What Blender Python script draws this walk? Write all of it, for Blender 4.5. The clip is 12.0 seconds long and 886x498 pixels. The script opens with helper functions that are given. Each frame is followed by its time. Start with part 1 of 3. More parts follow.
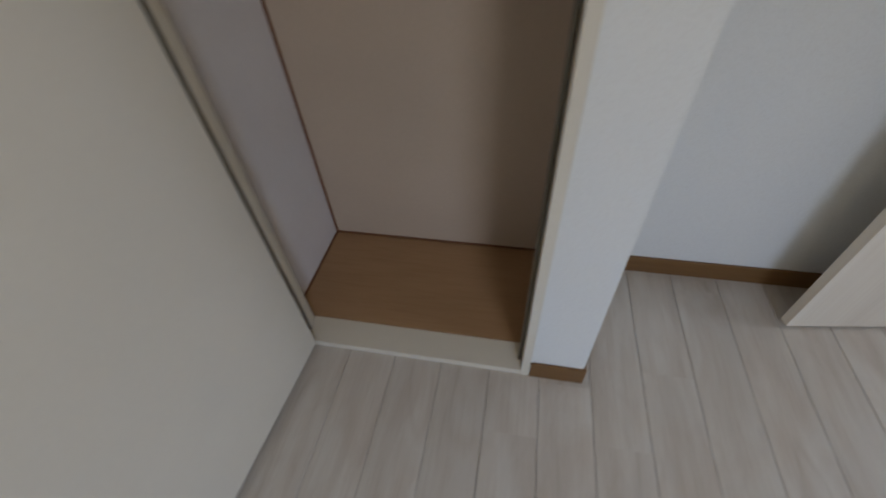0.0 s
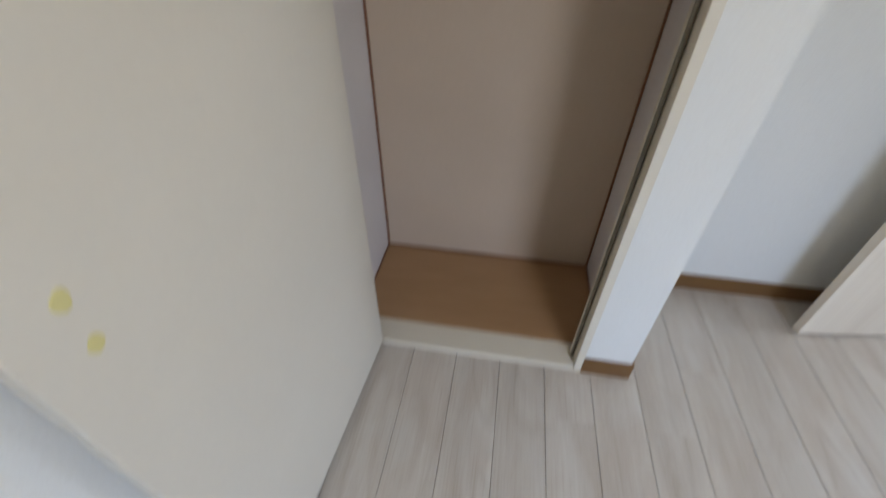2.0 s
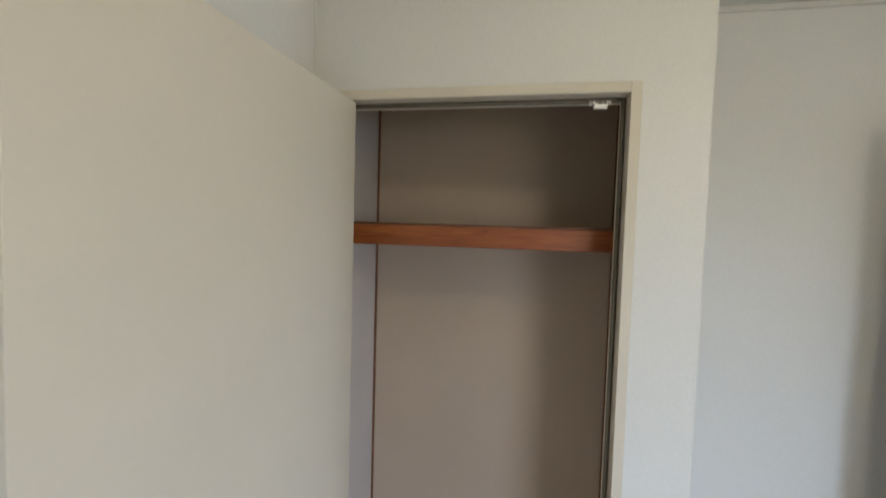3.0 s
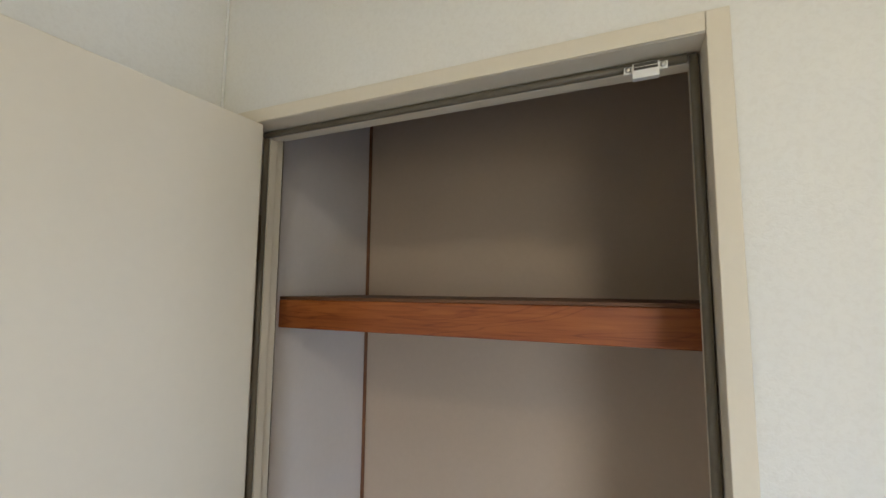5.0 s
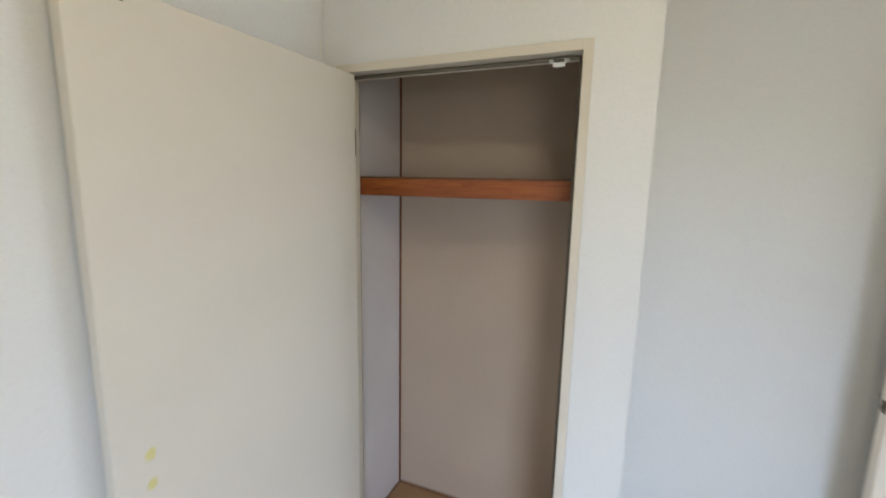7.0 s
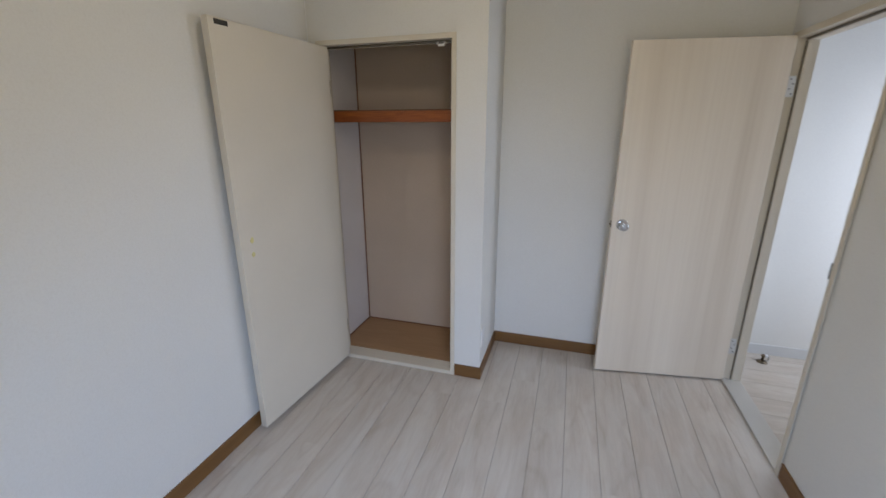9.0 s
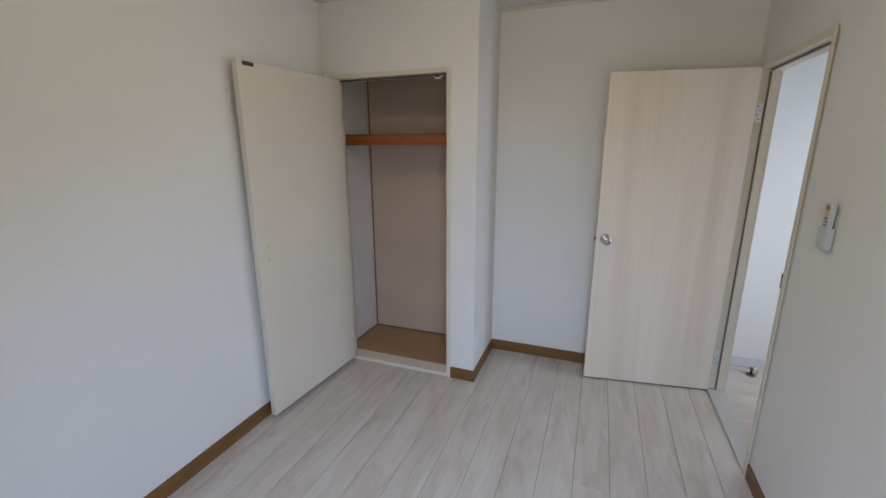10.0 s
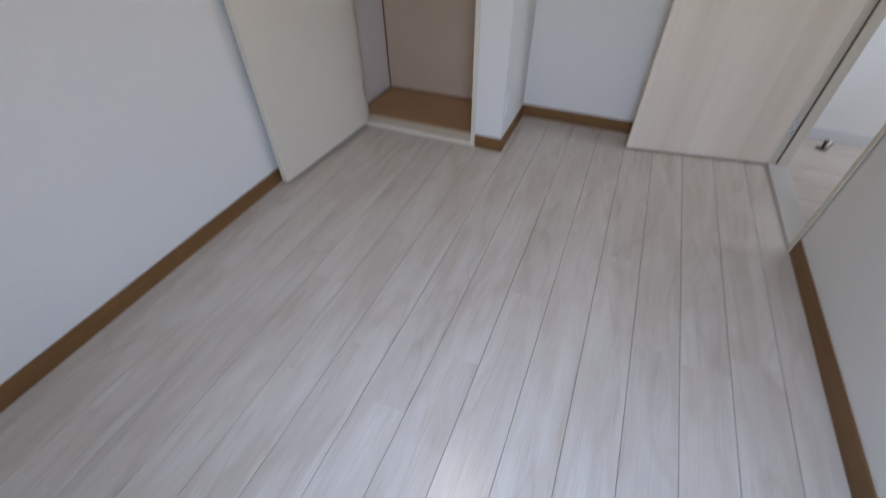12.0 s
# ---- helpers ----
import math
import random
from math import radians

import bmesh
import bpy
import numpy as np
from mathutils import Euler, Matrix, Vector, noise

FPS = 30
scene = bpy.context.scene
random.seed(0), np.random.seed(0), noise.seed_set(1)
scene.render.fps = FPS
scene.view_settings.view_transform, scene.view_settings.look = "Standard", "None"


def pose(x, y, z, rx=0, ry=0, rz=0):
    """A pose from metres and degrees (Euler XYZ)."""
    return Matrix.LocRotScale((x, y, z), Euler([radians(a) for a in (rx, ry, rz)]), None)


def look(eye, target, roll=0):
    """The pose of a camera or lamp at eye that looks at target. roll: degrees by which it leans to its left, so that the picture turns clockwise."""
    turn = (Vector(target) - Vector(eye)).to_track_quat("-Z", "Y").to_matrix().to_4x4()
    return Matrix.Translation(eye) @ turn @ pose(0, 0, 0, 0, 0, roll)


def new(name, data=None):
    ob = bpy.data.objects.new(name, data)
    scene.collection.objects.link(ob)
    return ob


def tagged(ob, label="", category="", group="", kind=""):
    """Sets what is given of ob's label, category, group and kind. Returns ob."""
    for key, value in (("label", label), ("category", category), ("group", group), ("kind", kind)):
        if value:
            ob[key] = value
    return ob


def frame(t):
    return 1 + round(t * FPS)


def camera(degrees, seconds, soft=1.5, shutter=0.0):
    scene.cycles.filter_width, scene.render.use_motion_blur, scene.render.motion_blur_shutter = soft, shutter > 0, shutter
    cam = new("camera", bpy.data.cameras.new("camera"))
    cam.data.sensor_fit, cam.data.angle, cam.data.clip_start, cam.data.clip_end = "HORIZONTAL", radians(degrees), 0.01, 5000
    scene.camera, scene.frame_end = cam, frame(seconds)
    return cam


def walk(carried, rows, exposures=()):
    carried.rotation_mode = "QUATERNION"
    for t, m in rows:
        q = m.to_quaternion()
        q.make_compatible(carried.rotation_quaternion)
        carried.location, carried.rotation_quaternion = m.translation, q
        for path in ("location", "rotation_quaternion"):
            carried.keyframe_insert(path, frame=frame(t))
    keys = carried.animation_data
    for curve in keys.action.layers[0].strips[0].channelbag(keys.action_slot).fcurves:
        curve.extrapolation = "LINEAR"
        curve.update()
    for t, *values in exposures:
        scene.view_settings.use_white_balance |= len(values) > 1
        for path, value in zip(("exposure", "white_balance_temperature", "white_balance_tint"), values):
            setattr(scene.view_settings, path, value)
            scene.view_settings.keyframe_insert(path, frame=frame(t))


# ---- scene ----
cam = camera(93.8, 12.0, soft=1.5, shutter=0.5)

PATH = [
    (0, (0.794, -0.691, 1.322), (0.468, 0.65, -0.126), -4.3),
    (0.1, (0.74, -0.749, 1.305), (0.417, 0.612, -0.125), -4.0),
    (0.5, (0.588, -0.882, 1.3), (0.295, 0.415, -0.195), -3.6),
    (1, (0.539, -0.937, 1.289), (0.283, 0.349, -0.22), -2.8),
    (1.2, (0.533, -0.944, 1.29), (0.328, 0.36, -0.215), -2.3),
    (1.5, (0.526, -0.953, 1.292), (0.229, 0.34, -0.204), -1.4),
    (2, (0.523, -0.948, 1.368), (0.278, 0.536, 0.05), 0.4),
    (2.2, (0.533, -0.978, 1.466), (0.317, 0.743, 0.47), 0.9),
    (2.5, (0.551, -1.112, 1.608), (0.301, 0.823, 1.17), 1.1),
    (2.6, (0.576, -1.14, 1.598), (0.334, 0.819, 1.275), 0.5),
    (3, (0.599, -1.136, 1.642), (0.241, 0.83, 1.544), 1.7),
    (3.5, (0.577, -0.983, 1.66), (0.262, 0.99, 1.748), 0.4),
    (3.7, (0.608, -0.9, 1.673), (0.243, 1.061, 1.82), -0.7),
    (5.3, (0.763, -0.572, 1.676), (-0.049, 1.246, 1.863), 0.9),
    (5.5, (0.765, -0.574, 1.675), (-0.036, 1.25, 1.844), 1.0),
    (6, (0.794, -0.659, 1.674), (-0.097, 1.126, 1.808), 1.6),
    (6.5, (0.846, -0.963, 1.657), (0.075, 0.88, 1.561), 0.8),
    (7, (0.978, -1.248, 1.635), (0.223, 0.577, 1.323), 1.1),
    (7.5, (1.138, -1.553, 1.637), (0.424, 0.257, 1.175), 0.5),
    (7.7, (1.142, -1.69, 1.619), (0.502, 0.145, 1.148), -0.1),
    (9.3, (1.605, -2.353, 1.569), (1.053, -0.521, 0.988), -0.4),
    (9.5, (1.65, -2.389, 1.572), (1.09, -0.543, 1.042), -0.8),
    (10, (1.76, -2.467, 1.578), (1.08, -0.649, 1.095), -0.1),
    (10.5, (1.788, -2.468, 1.588), (1.045, -0.669, 1.127), -0.6),
    (11, (1.801, -2.454, 1.582), (1.052, -0.659, 1.115), -0.7),
    (11.5, (1.794, -2.401, 1.514), (1.054, -0.687, 0.796), -0.8),
    (11.8, (1.699, -2.311, 1.39), (1.061, -0.832, 0.205), -1.0),
    (12, (1.626, -2.223, 1.342), (1.053, -0.899, -0.042), -0.8),
]
EXPOSURE = [(0, -0.88, 6010, 17.5), (0.3, -0.58, 6010, 17.5), (0.6, -0.46, 6010, 17.5), (1, -0.33, 5980, 17.5), (1.5, -0.2, 5960, 17.5), (2, -0.22, 5890, 16.5), (2.5, -0.23, 5810, 15.5), (3, -0.15, 5840, 14.5), (3.5, -0.27, 5910, 14.5),
            (5.5, 0.31, 5760, 14.5), (6, 0.43, 5710, 14.5), (6.5, 0.29, 5730, 14.5), (7, 0.06, 5780, 15.5), (7.5, -0.22, 5800, 16.5), (9.5, -0.64, 5860, 20), (10.5, -0.68, 5850, 20), (11.5, -0.71, 5880, 19.5), (12, -0.76, 5960, 21.5)]
walk(cam, [(t, look(eye, target, roll)) for t, eye, target, roll in PATH], EXPOSURE)


# ---- light ----
world = bpy.data.worlds.new("sky")
scene.world = world
world.use_nodes = True
wn, wl = world.node_tree.nodes, world.node_tree.links
sky = wn.new("ShaderNodeTexSky")
sky.sky_type, sky.sun_disc, sky.sun_elevation, sky.sun_rotation = "NISHITA", False, radians(40), radians(20)
wl.new(sky.outputs[0], wn["Background"].inputs[0])
wn["Background"].inputs[1].default_value = 0.08


def window_light(name, m, width, height, watts, colour, spread=180):
    data = bpy.data.lights.new(name, "AREA")
    data.shape, data.size, data.size_y, data.energy, data.color = "RECTANGLE", width, height, watts, colour
    data.spread = radians(spread)
    ob = new(name, data)
    ob.matrix_world = m
    return ob


# room: x from the left wall, y from the closet wall (minus is into the room), z from the floor
W, FAR, BACK, CEIL = 2.555, 0.525, -2.95, 2.455
REAR = 0.555                      # back of the closet
PIL = 1.056                       # closet block's outer corner
WIN = (1.60, 2.45, 0.80, 2.00)    # window in the back wall: x0, x1, z0, z1
win_x, win_z = (WIN[0] + WIN[1]) / 2, (WIN[2] + WIN[3]) / 2
# skylight falling in, and the warm light thrown up from the sunny ground outside
window_light("window_sky_light", pose(win_x, BACK - 0.02, win_z, 40, 0, 25), WIN[1] - WIN[0], WIN[3] - WIN[2], 39, (0.52, 0.725, 1.0), 118)
window_light("window_ground_light", pose(win_x, BACK - 0.05, win_z, 124, 0, 15), WIN[1] - WIN[0], WIN[3] - WIN[2], 12, (1.0, 0.85, 0.46), 165)
# the round ceiling lamp, switched on in the middle of the room, glows this strongly
LAMP_X, LAMP_Y, LAMP_R, LAMP_GLOW = 1.25, -1.20, 0.14, 40.0
# added lamp for the hallway's daylight, in an assumed opening at its unseen end
HALL_GAP = (-0.12, 0.68, 0.50, 1.95)   # y0, y1, z0, z1
window_light("hallway_fill_light", pose(4.115, (HALL_GAP[0] + HALL_GAP[1]) / 2, (HALL_GAP[2] + HALL_GAP[3]) / 2, 78, 0, 56), HALL_GAP[1] - HALL_GAP[0], HALL_GAP[3] - HALL_GAP[2], 25, (0.86, 0.95, 1.0), 150)


# ---- materials ----
def shader(name):
    m = bpy.data.materials.new(name)
    m.use_nodes = True
    t = m.node_tree
    return m, t, t.nodes["Principled BSDF"]


def node(t, kind, **values):
    n = t.nodes.new(kind)
    for k, v in values.items():
        n.inputs[k.replace("_", " ")].default_value = v
    return n


def place(t, scale, spread=True):
    """Object coordinates, stretched, and shifted for each piece by its random number."""
    c, info = t.nodes.new("ShaderNodeTexCoord"), t.nodes.new("ShaderNodeObjectInfo")
    shift = t.nodes.new("ShaderNodeVectorMath")
    shift.operation = "MULTIPLY_ADD"
    t.links.new(info.outputs["Random"], shift.inputs[0])
    shift.inputs[1].default_value = (37.0, 53.0, 71.0) if spread else (0, 0, 0)
    t.links.new(c.outputs["Object"], shift.inputs[2])
    mp = t.nodes.new("ShaderNodeMapping")
    mp.inputs["Scale"].default_value = scale
    t.links.new(shift.outputs[0], mp.inputs["Vector"])
    return mp.outputs[0], info.outputs["Random"]


def ramp(t, source, stops):
    r = t.nodes.new("ShaderNodeValToRGB")
    e = r.color_ramp.elements
    e[0].position, e[0].color = stops[0][0], (*stops[0][1], 1)
    e[1].position, e[1].color = stops[-1][0], (*stops[-1][1], 1)
    for p, c in stops[1:-1]:
        q = e.new(p)
        q.color = (*c, 1)
    t.links.new(source, r.inputs[0])
    return r.outputs[0]


def mix(t, a, b, fac, blend="MIX"):
    n = t.nodes.new("ShaderNodeMix")
    n.data_type, n.blend_type = "RGBA", blend
    for socket, v in ((n.inputs[0], fac), (n.inputs[6], a), (n.inputs[7], b)):
        if isinstance(v, (int, float)):
            socket.default_value = v
        elif isinstance(v, tuple):
            socket.default_value = (*v, 1)
        else:
            t.links.new(v, socket)
    return n.outputs[2]


def relief(t, bsdf, source, strength, distance=0.001):
    b = node(t, "ShaderNodeBump", Strength=strength, Distance=distance)
    t.links.new(source, b.inputs["Height"])
    t.links.new(b.outputs[0], bsdf.inputs["Normal"])


def shade(c, k):
    return tuple(min(1.0, v * k) for v in c)


def painted(name, colour, rough=0.5, var=0.05, grain=140.0, bump=0.08, metal=0.0, spec=0.5):
    """Paint, plastic or metal with faint blotches and a fine relief."""
    m, t, b = shader(name)
    v, _ = place(t, (1, 1, 1))
    big, fine = node(t, "ShaderNodeTexNoise", Scale=2.3, Detail=5.0), node(t, "ShaderNodeTexNoise", Scale=grain, Detail=3.0)
    for n in (big, fine):
        t.links.new(v, n.inputs["Vector"])
    c = ramp(t, big.outputs[0], [(0.3, shade(colour, 1 - var)), (0.7, shade(colour, 1 + var))])
    f = ramp(t, fine.outputs[0], [(0.35, (1 - var / 2,) * 3), (0.65, (1.0,) * 3)])
    t.links.new(mix(t, c, f, 1.0, "MULTIPLY"), b.inputs["Base Color"])
    b.inputs["Roughness"].default_value, b.inputs["Metallic"].default_value = rough, metal
    b.inputs["Specular IOR Level"].default_value = spec
    relief(t, b, fine.outputs[0], bump)
    return m


def wallpaper(name, colour):
    """Embossed white vinyl wallpaper: small raised flecks, faint soiling."""
    m, t, b = shader(name)
    v, _ = place(t, (1, 1, 1), False)
    soil = node(t, "ShaderNodeTexNoise", Scale=1.4, Detail=6.0)
    fleck = node(t, "ShaderNodeTexNoise", Scale=130.0, Detail=6.0, Roughness=0.65, Distortion=0.8)
    weave = node(t, "ShaderNodeTexNoise", Scale=420.0, Detail=2.0)
    for n in (soil, fleck, weave):
        t.links.new(v, n.inputs["Vector"])
    c = ramp(t, soil.outputs[0], [(0.3, shade(colour, 0.965)), (0.7, colour)])
    f = ramp(t, fleck.outputs[0], [(0.36, (0.96, 0.955, 0.948)), (0.56, (1, 1, 1))])
    t.links.new(mix(t, c, f, 1.0, "MULTIPLY"), b.inputs["Base Color"])
    h = mix(t, fleck.outputs[0], weave.outputs[0], 0.3)
    relief(t, b, h, 0.5, 0.0015)
    b.inputs["Roughness"].default_value, b.inputs["Specular IOR Level"].default_value = 0.75, 0.3
    return m


def timber(name, pale, mid, dark, along, fine=70.0, length=2.2, rough=0.45, arches=0.5, step=0.06, bump=0.12, spread=True, spec=0.5, wide=1.0, pore=0.55, rings=26.0, patch=0.0, wavy=0.6):
    """Wood with streaks, pores and cathedral figure along one axis (0 x, 1 y, 2 z)."""
    m, t, b = shader(name)

    def stretched(a, l):
        s = [a, a, a]
        s[along] = l
        return tuple(s)
    v1, rnd = place(t, stretched(fine, length), spread)
    v2, _ = place(t, stretched(fine * 0.16 * wide, length * 0.35), spread)
    v3, _ = place(t, stretched(fine * 0.10 * wide, length * 0.42), spread)
    pores = node(t, "ShaderNodeTexNoise", Scale=1.0, Detail=6.0, Roughness=0.65, Distortion=0.3)
    tone = node(t, "ShaderNodeTexNoise", Scale=1.0, Detail=3.0, Distortion=0.4)
    fig = node(t, "ShaderNodeTexNoise", Scale=0.8, Detail=1.5, Distortion=wavy)
    t.links.new(v1, pores.inputs["Vector"])
    t.links.new(v2, tone.inputs["Vector"])
    t.links.new(v3, fig.inputs["Vector"])
    many = t.nodes.new("ShaderNodeMath")
    many.operation = "MULTIPLY"
    many.inputs[1].default_value = rings
    t.links.new(fig.outputs[0], many.inputs[0])
    tri = t.nodes.new("ShaderNodeMath")
    tri.operation = "PINGPONG"
    tri.inputs[1].default_value = 1.0
    t.links.new(many.outputs[0], tri.inputs[0])
    base = ramp(t, tone.outputs[0], [(0.32, mid), (0.62, pale)])
    pores_tint = ramp(t, pores.outputs[0], [(0.36, dark), (0.56, (1, 1, 1))])
    ring = ramp(t, tri.outputs[0], [(0.0, dark), (0.35, (1, 1, 1))])
    c = mix(t, base, pores_tint, pore, "MULTIPLY")
    c = mix(t, c, ring, arches, "MULTIPLY")
    if patch:
        v4, _ = place(t, stretched(11.0, 2.6), spread)
        stain = node(t, "ShaderNodeTexNoise", Scale=1.0, Detail=4.0, Roughness=0.6, Distortion=0.8)
        t.links.new(v4, stain.inputs["Vector"])
        c = mix(t, c, ramp(t, stain.outputs[0], [(0.38, (0.80, 0.72, 0.66)), (0.58, (1, 1, 1))]), patch, "MULTIPLY")
    each = ramp(t, rnd, [(0.0, (1 - step,) * 3), (1.0, (1.0,) * 3)])
    t.links.new(mix(t, c, each, 1.0, "MULTIPLY"), b.inputs["Base Color"])
    r = ramp(t, pores.outputs[0], [(0.3, (rough + 0.12,) * 3), (0.7, (rough,) * 3)])
    t.links.new(r, b.inputs["Roughness"])
    b.inputs["Specular IOR Level"].default_value = spec
    relief(t, b, pores.outputs[0], bump, 0.0006)
    return m


WALL = wallpaper("white_wallpaper", (0.772, 0.758, 0.718))
CEILING = wallpaper("ceiling_paper", (0.68, 0.665, 0.62))
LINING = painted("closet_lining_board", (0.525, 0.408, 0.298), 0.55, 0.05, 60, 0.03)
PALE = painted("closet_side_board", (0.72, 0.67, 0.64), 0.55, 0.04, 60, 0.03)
FRAME = painted("cream_frame_paint", (0.68, 0.615, 0.50), 0.52, 0.03, spec=0.38)
LEAF = painted("cream_door_paint", (0.68, 0.62, 0.515), 0.45, 0.025, 90, 0.03)
SEAL = painted("grey_rubber_seal", (0.15, 0.125, 0.088), 0.30, 0.18)
SKIRT = timber("brown_skirting", (0.195, 0.095, 0.027), (0.16, 0.075, 0.02), (0.8, 0.75, 0.7), 0, 60, 2.0, 0.42, 0.25, 0.0, spread=False)
SKIRT_Y = timber("brown_skirting_long", (0.195, 0.095, 0.027), (0.16, 0.075, 0.02), (0.8, 0.75, 0.7), 1, 60, 2.0, 0.42, 0.25, 0.0, spread=False)
BATTEN = painted("red_brown_batten", (0.19, 0.075, 0.028), 0.5, 0.12)
PLY = timber("brown_closet_floor", (0.385, 0.225, 0.108), (0.35, 0.20, 0.094), (0.88, 0.85, 0.82), 0, 90, 6, 0.5, 0.0, 0.0, spread=False, wide=0.5)
# for unseen closet surfaces: dark so that less light bounces and shade deepens
SHADE_BOARD = timber("shade_brown_board", (0.16, 0.085, 0.038), (0.13, 0.066, 0.03), (0.8, 0.75, 0.7), 0, 60, 3.0, 0.6, 0.3, 0.0, spread=False)
PINE = timber("orange_pine", (0.37, 0.112, 0.022), (0.275, 0.074, 0.014), (0.60, 0.44, 0.34), 0, 130, 6.0, 0.38, 0.68, 0.0, spread=False, wide=1.5, pore=0.75, rings=15.0, wavy=2.0)
SHELF = timber("shelf_board", (0.15, 0.065, 0.027), (0.12, 0.05, 0.02), (0.75, 0.7, 0.6), 0, 60, 2.0, 0.5, 0.2, 0.0, spread=False)
OAK = timber("whitewashed_oak", (0.625, 0.575, 0.505), (0.555, 0.50, 0.43), (0.72, 0.66, 0.60), 1, 165, 3.2, 0.21, 0.26, 0.05, 0.06, spec=0.5, pore=0.62, wide=0.42, rings=9.0, patch=0.42)
OAK_X = timber("whitewashed_oak_hall", (0.625, 0.575, 0.505), (0.555, 0.50, 0.43), (0.72, 0.66, 0.60), 0, 165, 3.2, 0.21, 0.26, 0.05, 0.06, spec=0.5, pore=0.62, wide=0.42, rings=9.0, patch=0.42)
GROOVE = painted("plank_groove", (0.16, 0.13, 0.10), 0.8, 0.1)
VENEER = timber("pale_door_veneer", (0.79, 0.70, 0.575), (0.67, 0.575, 0.455), (0.84, 0.80, 0.75), 2, 62, 0.75, 0.42, 0.16, 0.0, 0.04, spread=False, wide=0.42, pore=0.24, rings=7.0)
CHROME = painted("satin_chrome", (0.62, 0.62, 0.62), 0.16, 0.04, 200, 0.01, 1.0)
STEEL = painted("dull_steel", (0.52, 0.51, 0.48), 0.38, 0.08, 200, 0.02, 1.0)
HINGE = painted("zinc_plated_steel", (0.72, 0.71, 0.68), 0.42, 0.16, 260, 0.08, 0.35)
BRONZE = painted("worn_bronze", (0.20, 0.16, 0.11), 0.35, 0.15, 150, 0.03, 1.0)
DARK = painted("dark_metal", (0.035, 0.03, 0.026), 0.45, 0.1)
WHITE = painted("white_plastic", (0.80, 0.80, 0.79), 0.4, 0.02)
REMOTE = painted("remote_plastic", (0.52, 0.535, 0.53), 0.42, 0.03)
CATCH = painted("off_white_plastic", (0.76, 0.75, 0.73), 0.4, 0.03)
GREY = painted("grey_plastic", (0.42, 0.44, 0.45), 0.42, 0.03)
SILL = painted("grey_cream_threshold", (0.50, 0.475, 0.425), 0.5, 0.05)
HALLTRIM = painted("grey_white_trim", (0.62, 0.62, 0.61), 0.5, 0.03)
ORANGE = painted("orange_label", (0.72, 0.36, 0.10), 0.5, 0.05)
LCD = painted("display_grey", (0.20, 0.21, 0.20), 0.2, 0.05)
YELLOW = painted("yellow_glue", (0.66, 0.58, 0.24), 0.6, 0.18, 60, 0.4)


GLOW, glow_tree, glow_bsdf = shader("lit_milk_acrylic")
glow_bsdf.inputs["Base Color"].default_value = (0.8, 0.78, 0.72, 1)
glow_bsdf.inputs["Roughness"].default_value = 0.35
glow_bsdf.inputs["Emission Color"].default_value = (1.0, 0.85, 0.54, 1)
glow_bsdf.inputs["Emission Strength"].default_value = LAMP_GLOW


# ---- building helpers ----
def part(name, bm, material, parent=None, label="", smooth=False):
    bmesh.ops.recalc_face_normals(bm, faces=bm.faces)
    me = bpy.data.meshes.new(name)
    if smooth:
        for f in bm.faces:
            f.smooth = True
    bm.to_mesh(me)
    bm.free()
    me.materials.append(material)
    ob = new(name, me)
    ob.parent = parent
    if label:
        tagged(ob, label)
    return ob


def structure(ob, label, category):
    return tagged(ob, label, category, kind="structure")


def box(x0, x1, y0, y1, z0, z1, bevel=0.0, bm=None):
    bm = bm or bmesh.new()
    made = bmesh.ops.create_cube(bm, size=1)["verts"]
    for v in made:
        v.co = Vector(((x0, x1)[v.co.x > 0], (y0, y1)[v.co.y > 0], (z0, z1)[v.co.z > 0]))
    if bevel:
        edges = list({e for v in made for e in v.link_edges})
        bmesh.ops.bevel(bm, geom=edges, offset=bevel, segments=2, profile=0.5, affect="EDGES")
    return bm


def cells(xs, ys, zs, solid):
    """One closed mesh from a grid of blocks: solid(i, j, k) says which are filled."""
    bm, verts = bmesh.new(), {}
    nx, ny, nz = len(xs) - 1, len(ys) - 1, len(zs) - 1

    def full(i, j, k):
        return 0 <= i < nx and 0 <= j < ny and 0 <= k < nz and solid(i, j, k)

    def vert(i, j, k):
        if (i, j, k) not in verts:
            verts[i, j, k] = bm.verts.new((xs[i], ys[j], zs[k]))
        return verts[i, j, k]
    for i in range(nx):
        for j in range(ny):
            for k in range(nz):
                if not full(i, j, k):
                    continue
                for d, quad in (((-1, 0, 0), ((0, 0, 0), (0, 0, 1), (0, 1, 1), (0, 1, 0))), ((1, 0, 0), ((1, 0, 0), (1, 1, 0), (1, 1, 1), (1, 0, 1))),
                                ((0, -1, 0), ((0, 0, 0), (1, 0, 0), (1, 0, 1), (0, 0, 1))), ((0, 1, 0), ((0, 1, 0), (0, 1, 1), (1, 1, 1), (1, 1, 0))),
                                ((0, 0, -1), ((0, 0, 0), (0, 1, 0), (1, 1, 0), (1, 0, 0))), ((0, 0, 1), ((0, 0, 1), (1, 0, 1), (1, 1, 1), (0, 1, 1)))):
                    if not full(i + d[0], j + d[1], k + d[2]):
                        bm.faces.new([vert(i + a, j + b, k + c) for a, b, c in quad])
    return bm


